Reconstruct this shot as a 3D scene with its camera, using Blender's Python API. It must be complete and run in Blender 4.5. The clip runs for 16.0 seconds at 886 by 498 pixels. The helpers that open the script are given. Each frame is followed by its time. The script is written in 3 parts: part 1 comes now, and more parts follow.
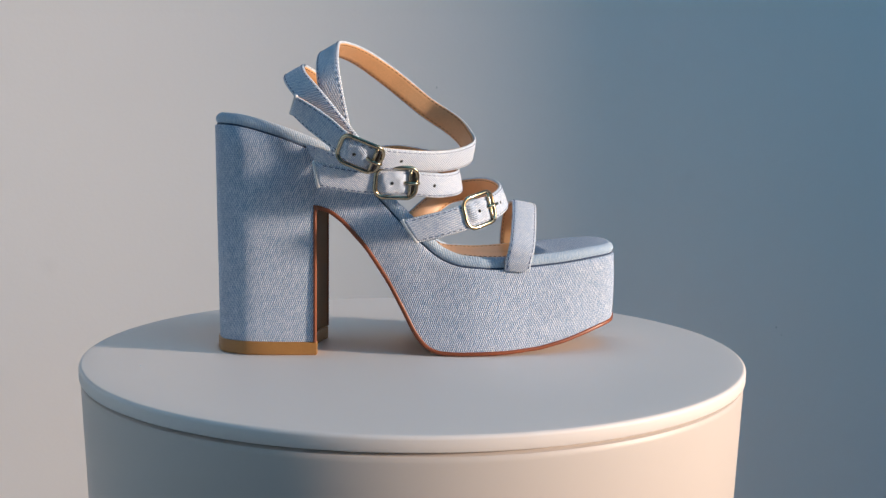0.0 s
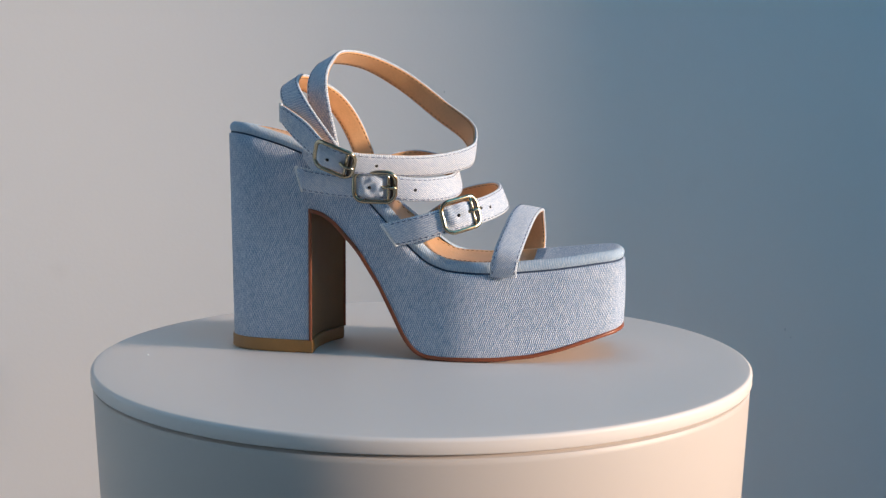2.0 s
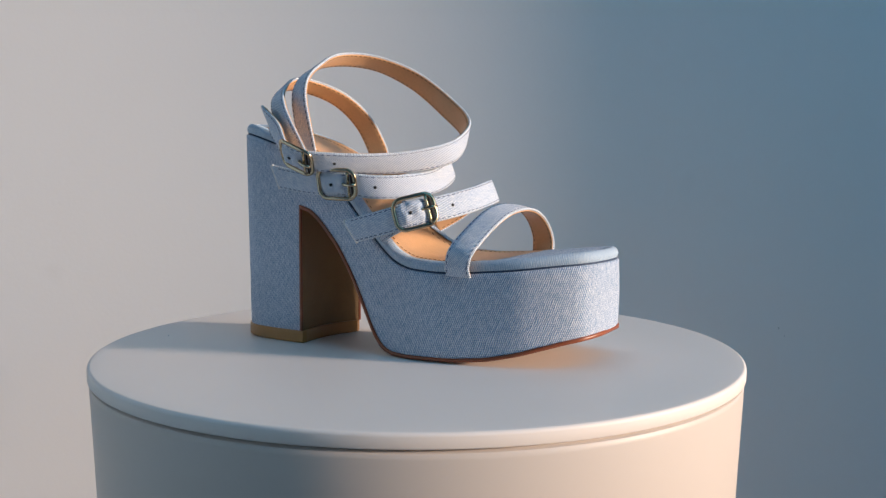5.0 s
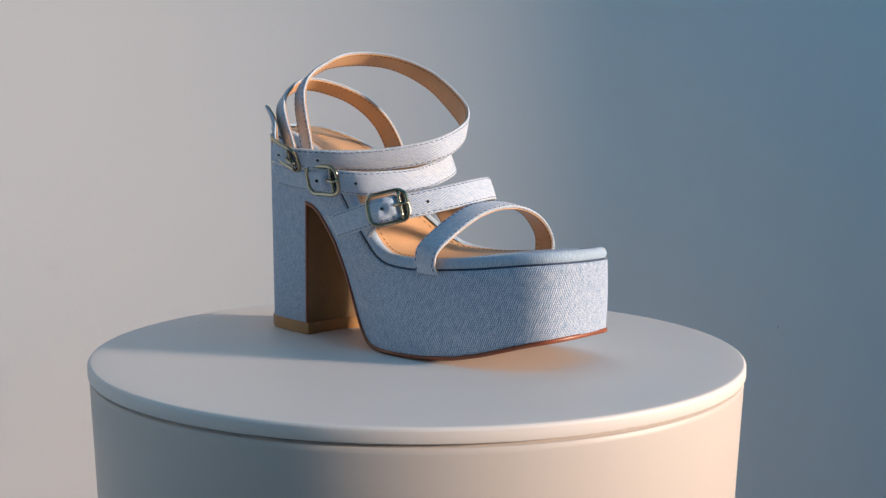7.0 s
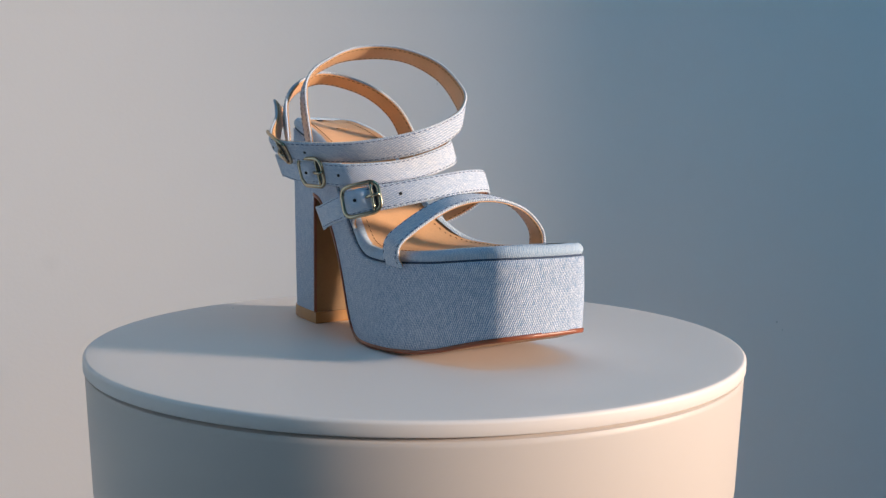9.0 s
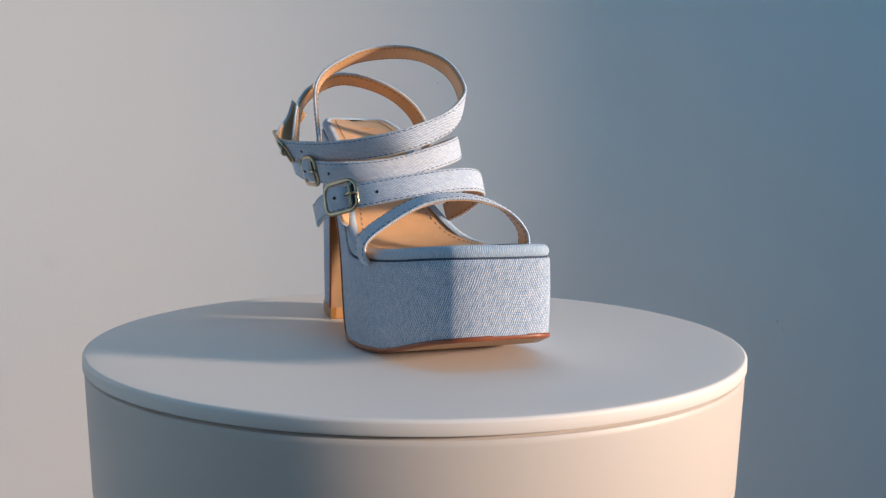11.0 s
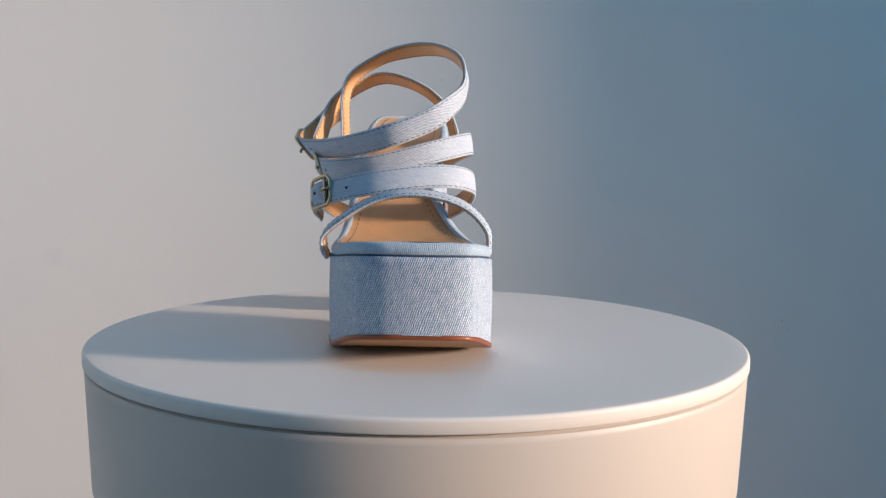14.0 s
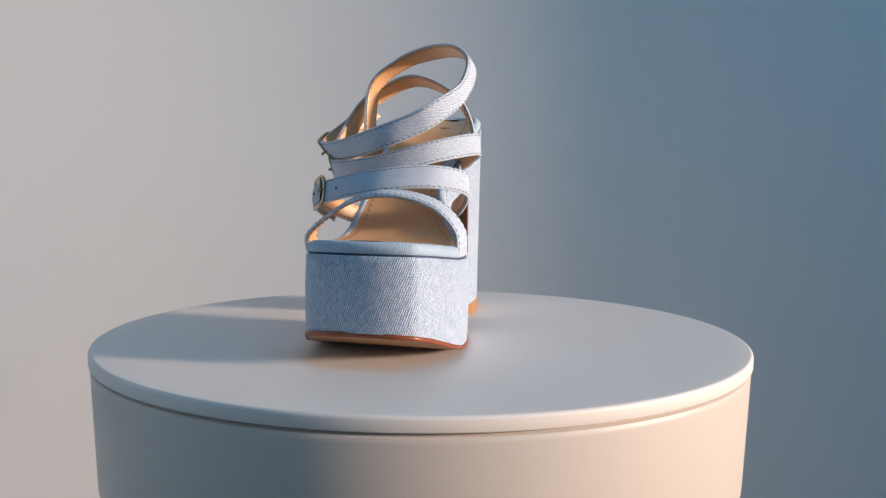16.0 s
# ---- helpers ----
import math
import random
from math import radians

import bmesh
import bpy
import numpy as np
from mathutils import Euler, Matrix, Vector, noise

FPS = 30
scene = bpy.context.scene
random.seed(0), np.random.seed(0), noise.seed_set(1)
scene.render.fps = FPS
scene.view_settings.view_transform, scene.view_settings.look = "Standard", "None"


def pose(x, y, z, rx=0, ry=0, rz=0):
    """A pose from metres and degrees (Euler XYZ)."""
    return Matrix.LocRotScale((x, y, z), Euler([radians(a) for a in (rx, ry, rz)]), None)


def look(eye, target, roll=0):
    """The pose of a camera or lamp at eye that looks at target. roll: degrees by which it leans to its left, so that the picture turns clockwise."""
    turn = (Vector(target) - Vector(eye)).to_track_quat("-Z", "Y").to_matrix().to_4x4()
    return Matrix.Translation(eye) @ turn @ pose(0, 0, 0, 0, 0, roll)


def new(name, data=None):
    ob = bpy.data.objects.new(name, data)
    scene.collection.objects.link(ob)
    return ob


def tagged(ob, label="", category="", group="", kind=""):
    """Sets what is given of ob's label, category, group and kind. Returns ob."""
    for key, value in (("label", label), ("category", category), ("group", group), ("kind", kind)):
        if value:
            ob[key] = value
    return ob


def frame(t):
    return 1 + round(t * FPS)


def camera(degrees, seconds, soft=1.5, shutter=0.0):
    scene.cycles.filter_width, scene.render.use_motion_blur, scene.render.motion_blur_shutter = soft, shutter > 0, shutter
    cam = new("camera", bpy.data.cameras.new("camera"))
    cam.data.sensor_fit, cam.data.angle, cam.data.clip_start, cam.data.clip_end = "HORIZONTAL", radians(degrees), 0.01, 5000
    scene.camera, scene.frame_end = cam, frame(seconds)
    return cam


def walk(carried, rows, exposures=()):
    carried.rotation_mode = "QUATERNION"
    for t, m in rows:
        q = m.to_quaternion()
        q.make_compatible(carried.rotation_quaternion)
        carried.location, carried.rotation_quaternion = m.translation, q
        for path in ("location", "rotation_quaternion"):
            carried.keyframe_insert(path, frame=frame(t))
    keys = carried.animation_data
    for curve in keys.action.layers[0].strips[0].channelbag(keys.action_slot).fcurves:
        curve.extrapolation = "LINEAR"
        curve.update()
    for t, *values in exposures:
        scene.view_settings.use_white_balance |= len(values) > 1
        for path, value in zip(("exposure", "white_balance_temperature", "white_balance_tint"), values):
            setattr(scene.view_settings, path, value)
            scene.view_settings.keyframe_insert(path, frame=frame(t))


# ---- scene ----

# ---- camera and its path ----
R = 0.19        # radius of the display drum
TOP = 0.95      # height of its top over the floor
cam = camera(52.509, 16.0, soft=1.35)
walk(cam, [
    (0.0, pose(-0.00049, -0.53795, 1.05638) @ pose(0, 0, 0, 0, 0, -1.718) @ pose(0, 0, 0, 84.792, 0, 0) @ pose(0, 0, 0, 0, 0, 0.743)),
    (0.5, pose(-0.00136, -0.53926, 1.05595) @ pose(0, 0, 0, 0, 0, -1.418) @ pose(0, 0, 0, 84.960, 0, 0) @ pose(0, 0, 0, 0, 0, 0.788)),
    (1.0, pose(-0.00013, -0.53926, 1.05555) @ pose(0, 0, 0, 0, 0, -1.364) @ pose(0, 0, 0, 84.990, 0, 0) @ pose(0, 0, 0, 0, 0, 0.658)),
    (1.5, pose(0.00069, -0.53901, 1.05599) @ pose(0, 0, 0, 0, 0, -1.202) @ pose(0, 0, 0, 85.005, 0, 0) @ pose(0, 0, 0, 0, 0, 0.579)),
    (2.0, pose(0.00104, -0.54176, 1.05722) @ pose(0, 0, 0, 0, 0, -1.068) @ pose(0, 0, 0, 84.981, 0, 0) @ pose(0, 0, 0, 0, 0, 0.442)),
    (2.5, pose(0.00193, -0.54175, 1.05707) @ pose(0, 0, 0, 0, 0, -1.208) @ pose(0, 0, 0, 84.903, 0, 0) @ pose(0, 0, 0, 0, 0, 0.372)),
    (3.0, pose(0.00146, -0.54164, 1.05623) @ pose(0, 0, 0, 0, 0, -1.230) @ pose(0, 0, 0, 85.032, 0, 0) @ pose(0, 0, 0, 0, 0, 0.340)),
    (3.5, pose(0.00038, -0.54449, 1.05619) @ pose(0, 0, 0, 0, 0, -1.266) @ pose(0, 0, 0, 85.104, 0, 0) @ pose(0, 0, 0, 0, 0, 0.217)),
    (4.0, pose(0.00017, -0.54383, 1.05469) @ pose(0, 0, 0, 0, 0, -1.437) @ pose(0, 0, 0, 85.187, 0, 0) @ pose(0, 0, 0, 0, 0, 0.245)),
    (6.5, pose(0.00002, -0.54416, 1.05361) @ pose(0, 0, 0, 0, 0, -1.448) @ pose(0, 0, 0, 85.207, 0, 0) @ pose(0, 0, 0, 0, 0, 0.370)),
    (7.0, pose(-0.00059, -0.54479, 1.05201) @ pose(0, 0, 0, 0, 0, -1.504) @ pose(0, 0, 0, 85.235, 0, 0) @ pose(0, 0, 0, 0, 0, 0.429)),
    (7.5, pose(-0.00114, -0.54269, 1.05095) @ pose(0, 0, 0, 0, 0, -1.595) @ pose(0, 0, 0, 85.284, 0, 0) @ pose(0, 0, 0, 0, 0, 0.479)),
    (8.0, pose(-0.00122, -0.54144, 1.05004) @ pose(0, 0, 0, 0, 0, -1.591) @ pose(0, 0, 0, 85.175, 0, 0) @ pose(0, 0, 0, 0, 0, 0.457)),
    (8.5, pose(-0.00095, -0.54089, 1.04997) @ pose(0, 0, 0, 0, 0, -1.693) @ pose(0, 0, 0, 85.071, 0, 0) @ pose(0, 0, 0, 0, 0, 0.480)),
    (9.0, pose(-0.00099, -0.54109, 1.05006) @ pose(0, 0, 0, 0, 0, -1.675) @ pose(0, 0, 0, 84.964, 0, 0) @ pose(0, 0, 0, 0, 0, 0.527)),
    (11.5, pose(-0.00113, -0.53996, 1.04890) @ pose(0, 0, 0, 0, 0, -1.674) @ pose(0, 0, 0, 84.930, 0, 0) @ pose(0, 0, 0, 0, 0, 0.595)),
    (12.0, pose(-0.00119, -0.53987, 1.04778) @ pose(0, 0, 0, 0, 0, -1.677) @ pose(0, 0, 0, 84.900, 0, 0) @ pose(0, 0, 0, 0, 0, 0.631)),
    (12.5, pose(-0.00094, -0.53912, 1.04697) @ pose(0, 0, 0, 0, 0, -1.649) @ pose(0, 0, 0, 84.882, 0, 0) @ pose(0, 0, 0, 0, 0, 0.688)),
    (13.0, pose(-0.00010, -0.53885, 1.04762) @ pose(0, 0, 0, 0, 0, -1.547) @ pose(0, 0, 0, 84.840, 0, 0) @ pose(0, 0, 0, 0, 0, 0.703)),
    (13.5, pose(0.00089, -0.53894, 1.04850) @ pose(0, 0, 0, 0, 0, -1.418) @ pose(0, 0, 0, 84.809, 0, 0) @ pose(0, 0, 0, 0, 0, 0.764)),
    (14.0, pose(0.00158, -0.53766, 1.04906) @ pose(0, 0, 0, 0, 0, -1.286) @ pose(0, 0, 0, 84.794, 0, 0) @ pose(0, 0, 0, 0, 0, 0.802)),
    (14.5, pose(0.00151, -0.53977, 1.04834) @ pose(0, 0, 0, 0, 0, -1.243) @ pose(0, 0, 0, 84.847, 0, 0) @ pose(0, 0, 0, 0, 0, 0.633)),
    (15.0, pose(0.00097, -0.53959, 1.04811) @ pose(0, 0, 0, 0, 0, -1.166) @ pose(0, 0, 0, 84.906, 0, 0) @ pose(0, 0, 0, 0, 0, 0.538)),
    (15.5, pose(0.00012, -0.53885, 1.04751) @ pose(0, 0, 0, 0, 0, -1.129) @ pose(0, 0, 0, 84.994, 0, 0) @ pose(0, 0, 0, 0, 0, 0.531)),
    (16.0, pose(-0.00087, -0.53985, 1.04746) @ pose(0, 0, 0, 0, 0, -1.308) @ pose(0, 0, 0, 85.019, 0, 0) @ pose(0, 0, 0, 0, 0, 0.543)),
])

# ---- light ----
def link(tree, a, b):
    tree.links.new(a, b)


SUN_TURN, SUN_RISE = radians(15.2), radians(10.2)   # how far the sun stands before the wall's plane, and over the floor
world = bpy.data.worlds.new("world")
scene.world = world
world.use_nodes = True
wt = world.node_tree
sky = wt.nodes.new("ShaderNodeTexSky")
sky.sky_type = "NISHITA"
sky.sun_disc = False
sky.sun_elevation = SUN_RISE
sky.sun_rotation = radians(90) + SUN_TURN
wt.nodes["Background"].inputs[1].default_value = 0.05
link(wt, sky.outputs[0], wt.nodes["Background"].inputs[0])

sun_data = bpy.data.lights.new("sun", "SUN")
sun_data.energy = 5.0
sun_data.angle = radians(6.5)
sun_data.color = (1.0, 0.795, 0.64)
sun = new("sun", sun_data)
sun_way = Vector((-math.cos(SUN_TURN) * math.cos(SUN_RISE), math.sin(SUN_TURN) * math.cos(SUN_RISE), -math.sin(SUN_RISE)))
sun.matrix_world = look((3, -2, 3), Vector((3, -2, 3)) + sun_way)

# the sky's light in the window's opening
win_data = bpy.data.lights.new("window_light", "AREA")
win_data.shape = "RECTANGLE"
win_data.size, win_data.size_y = 1.8, 1.2
win_data.energy = 5.9
win_data.color = (0.06, 0.58, 1.0)
window_light = new("window_light", win_data)
window_light.matrix_world = look((1.2, -0.9, 1.75), (0, -0.9, 1.75))
# added blue fill lamp behind the camera; no window is known there
rear_data = bpy.data.lights.new("rear_fill_light", "AREA")
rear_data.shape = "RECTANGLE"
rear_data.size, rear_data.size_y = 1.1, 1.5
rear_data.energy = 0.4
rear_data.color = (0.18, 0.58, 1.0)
rear_fill = new("rear_fill_light", rear_data)
rear_fill.matrix_world = look((-0.65, -2.1, 1.45), (-0.65, 0, 1.45))
# unseen overhead lamp, added so that more blue light falls on the lid
top_data = bpy.data.lights.new("overhead_fill", "AREA")
top_data.shape = "RECTANGLE"
top_data.size, top_data.size_y = 0.94, 0.88
top_data.energy = 5.6
top_data.color = (0.10, 0.56, 1.0)
overhead_fill = new("overhead_fill", top_data)
overhead_fill.matrix_world = look((0.58, -0.75, 2.8), (0.58, -0.7499, 0))
scene.view_settings.exposure = 0.16

# ---- materials ----
class Nodes:
    """A short way to write a node material."""

    def __init__(self, name):
        self.m = bpy.data.materials.new(name)
        self.m.use_nodes = True
        self.t = self.m.node_tree
        self.bsdf = self.t.nodes["Principled BSDF"]

    def add(self, kind, ins=None, **props):
        n = self.t.nodes.new("ShaderNode" + kind)
        for k, v in props.items():
            setattr(n, k, v)
        for k, v in (ins or {}).items():
            self.put(n.inputs[k], v)
        return n

    def put(self, socket, v):
        if isinstance(v, bpy.types.NodeSocket):
            self.t.links.new(v, socket)
        else:
            socket.default_value = v

    def math(self, op, a, b=0.0, clamp=False):
        n = self.add("Math", operation=op, use_clamp=clamp)
        self.put(n.inputs[0], a)
        self.put(n.inputs[1], b)
        return n.outputs[0]

    def ramp(self, fac, *stops):
        n = self.add("ValToRGB", {0: fac})
        e = n.color_ramp.elements
        while len(e) < len(stops):
            e.new(0.5)
        for el, (pos, col) in zip(e, stops):
            el.position, el.color = pos, (*col, 1) if len(col) == 3 else col
        return n.outputs[0]

    def noise(self, vec, scale, detail=3.0, rough=0.55):
        return self.add("TexNoise", {"Vector": vec, "Scale": scale, "Detail": detail, "Roughness": rough}).outputs["Fac"]

    def mix(self, fac, a, b, how="MIX"):
        n = self.add("MixRGB", {0: fac}, blend_type=how)
        self.put(n.inputs[1], a)
        self.put(n.inputs[2], b)
        return n.outputs[0]

    def bump(self, height, strength, dist):
        n = self.add("Bump", {"Height": height, "Strength": strength, "Distance": dist})
        self.put(self.bsdf.inputs["Normal"], n.outputs[0])

    def out(self, **ins):
        for k, v in ins.items():
            self.put(self.bsdf.inputs[k.replace("_", " ")], v)
        return self.m


def col(r, g, b):
    return (r, g, b, 1.0)


def plaster(name, base):
    n = Nodes(name)
    pos = n.add("NewGeometry").outputs["Position"]
    big = n.noise(pos, 2.2, 4)
    fine = n.noise(pos, 260, 3)
    c = n.mix(0.10, col(*base), n.ramp(big, (0.3, (0.5, 0.5, 0.5)), (0.7, (0.95, 0.95, 0.95))), "OVERLAY")
    marks = n.ramp(n.noise(pos, 9.0, 2), (0.0, (1, 1, 1)), (0.70, (1, 1, 1)), (0.80, (0.86, 0.86, 0.86)))
    n.bump(fine, 0.08, 0.001)
    return n.out(Base_Color=n.mix(0.5, c, marks, "MULTIPLY"), Roughness=0.9)


def lacquer(name, base, gloss):
    n = Nodes(name)
    pos = n.add("TexCoord").outputs["Object"]
    smear = n.noise(pos, 9, 3)
    c = n.mix(n.math("MULTIPLY", n.noise(pos, 16, 4), 0.10), col(*base), col(*(v * 0.7 for v in base)))
    return n.out(Base_Color=c, Roughness=n.ramp(smear, (0.2, (gloss - 0.03,) * 3), (0.8, (gloss + 0.03,) * 3)), IOR=1.45)


def denim(name, lean, pitch, blue=(0.175, 0.29, 0.465), white=(0.74, 0.755, 0.81), cover=0.40):
    """Twill: pale diagonal ribs over blue yarn; lean in degrees from the mesh's u, pitch in metres."""
    n = Nodes(name)
    uv = n.add("TexCoord").outputs["UV"]
    wob = n.add("TexNoise", {"Vector": uv, "Scale": 420.0, "Detail": 2.0}).outputs["Color"]
    shift = n.add("VectorMath", {0: wob, 1: (0.5, 0.5, 0.5)}, operation="SUBTRACT").outputs[0]
    shift = n.add("VectorMath", {0: shift, 3: pitch * 0.8}, operation="SCALE").outputs[0]
    p = n.add("VectorMath", {0: uv, 1: shift}, operation="ADD").outputs[0]
    drift = n.add("TexNoise", {"Vector": uv, "Scale": 70.0, "Detail": 1.0}).outputs["Color"]
    drift = n.add("VectorMath", {0: drift, 3: pitch * 1.8}, operation="SCALE").outputs[0]
    p = n.add("VectorMath", {0: p, 1: drift}, operation="ADD").outputs[0]
    sep = n.add("SeparateXYZ", {0: p})
    a = radians(lean)
    across = n.math("ADD", n.math("MULTIPLY", sep.outputs[0], -math.sin(a)), n.math("MULTIPLY", sep.outputs[1], math.cos(a)))
    along = n.math("ADD", n.math("MULTIPLY", sep.outputs[0], math.cos(a)), n.math("MULTIPLY", sep.outputs[1], math.sin(a)))
    rib = n.math("MULTIPLY_ADD", n.math("SINE", n.math("MULTIPLY", across, 2 * math.pi / pitch)), 0.5)
    rib.node.inputs[2].default_value = 0.5
    row = n.math("FLOOR", n.math("DIVIDE", across, pitch))
    beat = n.math("SINE", n.math("ADD", n.math("MULTIPLY", along, 2 * math.pi / (pitch * 1.3)), n.math("MULTIPLY", row, 2.1)))
    yarn = n.math("ADD", n.math("ADD", n.math("MULTIPLY", rib, 0.66), 0.17), n.math("MULTIPLY", beat, 0.09))
    grid = n.add("CombineXYZ", {0: n.math("DIVIDE", across, pitch * 1.1), 1: n.math("DIVIDE", along, pitch * 5.0)}).outputs[0]
    slub = n.add("TexNoise", {"Vector": grid, "Scale": 1.0, "Detail": 3.0, "Roughness": 0.6}).outputs["Fac"]
    fleck = n.noise(uv, 1500, 2, 0.5)
    fade = n.noise(uv, 30, 3)
    f = n.math("ADD", yarn, n.math("MULTIPLY", n.math("SUBTRACT", slub, 0.5), 1.15))
    f = n.math("ADD", f, n.math("MULTIPLY", n.math("SUBTRACT", fleck, 0.5), 1.1))
    f = n.math("ADD", f, n.math("MULTIPLY", n.math("SUBTRACT", fade, 0.5), 0.12))
    c = n.ramp(f, (0.5 - cover * 0.62, blue), (0.5 + (1 - cover) * 0.62, white))
    n.bump(n.math("ADD", yarn, n.math("MULTIPLY", slub, 0.8)), 1.0, pitch * 0.34)
    return n.out(Base_Color=c, Roughness=0.88, Sheen_Weight=0.2)


def leather(name, base, rough, grain=900.0, depth=0.0003, mottle=0.25):
    n = Nodes(name)
    pos = n.add("TexCoord").outputs["Object"]
    big = n.noise(pos, 26, 4)
    fine = n.noise(pos, grain, 4, 0.65)
    dark = tuple(v * (1 - mottle) for v in base)
    light = tuple(min(1, v * (1 + mottle * 0.6)) for v in base)
    c = n.ramp(n.math("ADD", n.math("MULTIPLY", big, 0.75), n.math("MULTIPLY", fine, 0.25)), (0.3, dark), (0.7, light))
    n.bump(fine, 0.35, depth)
    return n.out(Base_Color=c, Roughness=rough)


def metal(name, base, rough):
    n = Nodes(name)
    pos = n.add("TexCoord").outputs["Object"]
    r = n.ramp(n.noise(pos, 300, 3), (0.3, (rough * 0.8,) * 3), (0.7, (rough * 1.5,) * 3))
    return n.out(Base_Color=col(*base), Roughness=r, Metallic=1.0)


def thread(name, base):
    n = Nodes(name)
    pos = n.add("TexCoord").outputs["Object"]
    c = n.ramp(n.noise(pos, 1500, 2), (0.3, tuple(v * 0.7 for v in base)), (0.7, base))
    return n.out(Base_Color=c, Roughness=0.8)


M_WALL = plaster("wall_plaster", (0.755, 0.735, 0.735))
# unseen surfaces, tinted for the light they bounce back
M_ROOM = plaster("room_plaster", (0.09, 0.165, 0.26))
M_FLOOR = plaster("floor_screed", (0.17, 0.19, 0.21))
M_WEST_BOUNCE = plaster("blue_grey_bounce_plaster", (0.22, 0.35, 0.49))
# one lacquer in two tones: lid lightened, body darkened, for how light falls
M_LACQUER_DIM = lacquer("drum_lacquer_dim", (0.61, 0.54, 0.495), 0.48)
M_LACQUER_LIT = lacquer("lid_lacquer_lit", (0.80, 0.73, 0.69), 0.50)
M_DENIM = denim("denim_cover", 68, 0.00102)
M_DENIM_RAND = denim("denim_binding", 80, 0.0009, (0.27, 0.41, 0.58), (0.60, 0.67, 0.74), 0.45)
M_DENIM_STRAP = denim("denim_strap", -34, 0.00085, (0.30, 0.41, 0.58), (0.83, 0.83, 0.86), 0.40)
M_DENIM_EDGE = denim("denim_edge", 68, 0.0012, (0.42, 0.50, 0.60), (0.84, 0.85, 0.86), 0.30)
M_RAW = thread("raw_denim_fringe", (0.80, 0.80, 0.82))
M_CRUMB = thread("crumb", (0.66, 0.70, 0.75))
M_TAN = leather("tan_lining", (0.70, 0.395, 0.20), 0.38)
M_SOLE = leather("sole_edge", (0.25, 0.065, 0.024), 0.36, mottle=0.3)
M_BREAST = leather("heel_breast", (0.25, 0.13, 0.042), 0.55, mottle=0.3)
M_UNDER = leather("sole_underside", (0.42, 0.24, 0.115), 0.45, mottle=0.25)
M_CAP = leather("heel_tip", (0.40, 0.185, 0.05), 0.35)
# dark tone standing for the shade inside the footbed's seam
M_SEAM_SHADE = thread("seam_shade", (0.05, 0.08, 0.14))
M_GOLD = metal("pale_gold", (0.46, 0.38, 0.26), 0.18)
M_STITCH = thread("blue_thread", (0.07, 0.11, 0.22))
M_STITCH_TAN = thread("brown_thread", (0.20, 0.10, 0.04))
M_STAMP = thread("stamped_leather", (0.46, 0.25, 0.12))
M_MARK = thread("scuff", (0.64, 0.64, 0.65))
M_OPENING_SHADE = thread("opening_shade", (0.015, 0.015, 0.02))

# ---- helpers for meshes ----
def mesh_of(name, bm, mat, smooth=False):
    me = bpy.data.meshes.new(name)
    bmesh.ops.recalc_face_normals(bm, faces=bm.faces[:])
    for f in bm.faces:
        f.smooth = smooth
    bm.to_mesh(me)
    bm.free()
    for m in (mat if isinstance(mat, (list, tuple)) else [mat]):
        me.materials.append(m)
    return me


def part(name, bm, mat, parent=None, label="", smooth=True):
    ob = new(name, mesh_of(name, bm, mat, smooth))
    if parent is not None:
        ob.parent = parent
    if label:
        tagged(ob, label)
    return ob


def box(bm, x0, x1, y0, y1, z0, z1):
    v = [bm.verts.new((x, y, z)) for x in (x0, x1) for y in (y0, y1) for z in (z0, z1)]
    for q in ((0, 1, 3, 2), (4, 6, 7, 5), (0, 4, 5, 1), (2, 3, 7, 6), (0, 2, 6, 4), (1, 5, 7, 3)):
        bm.faces.new([v[i] for i in q])


def setting(name, boxes, mat, label, category):
    bm = bmesh.new()
    for b in boxes:
        box(bm, *b)
    return tagged(part(name, bm, mat, smooth=False), label, category, kind="structure")


def lathe(rows, n=160):
    """A turned body from rows of (radius, z); a radius of 0 closes it."""
    bm = bmesh.new()
    rings = []
    for r, z in rows:
        if r < 1e-6:
            rings.append([bm.verts.new((0, 0, z))])
        else:
            rings.append([bm.verts.new((r * math.cos(a), r * math.sin(a), z)) for a in (2 * math.pi * i / n for i in range(n))])
    for a, b in zip(rings, rings[1:]):
        for i in range(n):
            j = (i + 1) % n
            if len(a) == 1:
                bm.faces.new((a[0], b[i], b[j]))
            elif len(b) == 1:
                bm.faces.new((a[i], a[j], b[0]))
            else:
                bm.faces.new((a[i], a[j], b[j], b[i]))
    return bm


# ---- the room ----
WALL_Y = 0.330
EAST, WEST, SOUTH = 1.1, -1.3, -2.0
JAMB = 0.024
setting("floor", [(WEST, EAST + 0.2, SOUTH, WALL_Y + 0.2, -0.2, 0.0)], M_FLOOR, "plain grey screed floor of the room", "floor")
# unseen ceiling; its opening is added for the overhead lamp
setting("ceiling", [(WEST, EAST + 0.2, SOUTH, -1.2, 2.7, 2.9), (WEST, EAST + 0.2, -0.3, WALL_Y + 0.2, 2.7, 2.9), (WEST, 0.1, -1.2, -0.3, 2.7, 2.9),
                    (1.06, EAST + 0.2, -1.2, -0.3, 2.7, 2.9)], M_ROOM, "plain grey-blue painted ceiling with an opening added for the overhead lamp", "ceiling")
wall_north = setting("wall_north", [(WEST, EAST + 0.2, WALL_Y, WALL_Y + 0.2, 0.0, 2.7)], M_WALL, "smooth matt pale grey plaster wall half in shade", "wall")
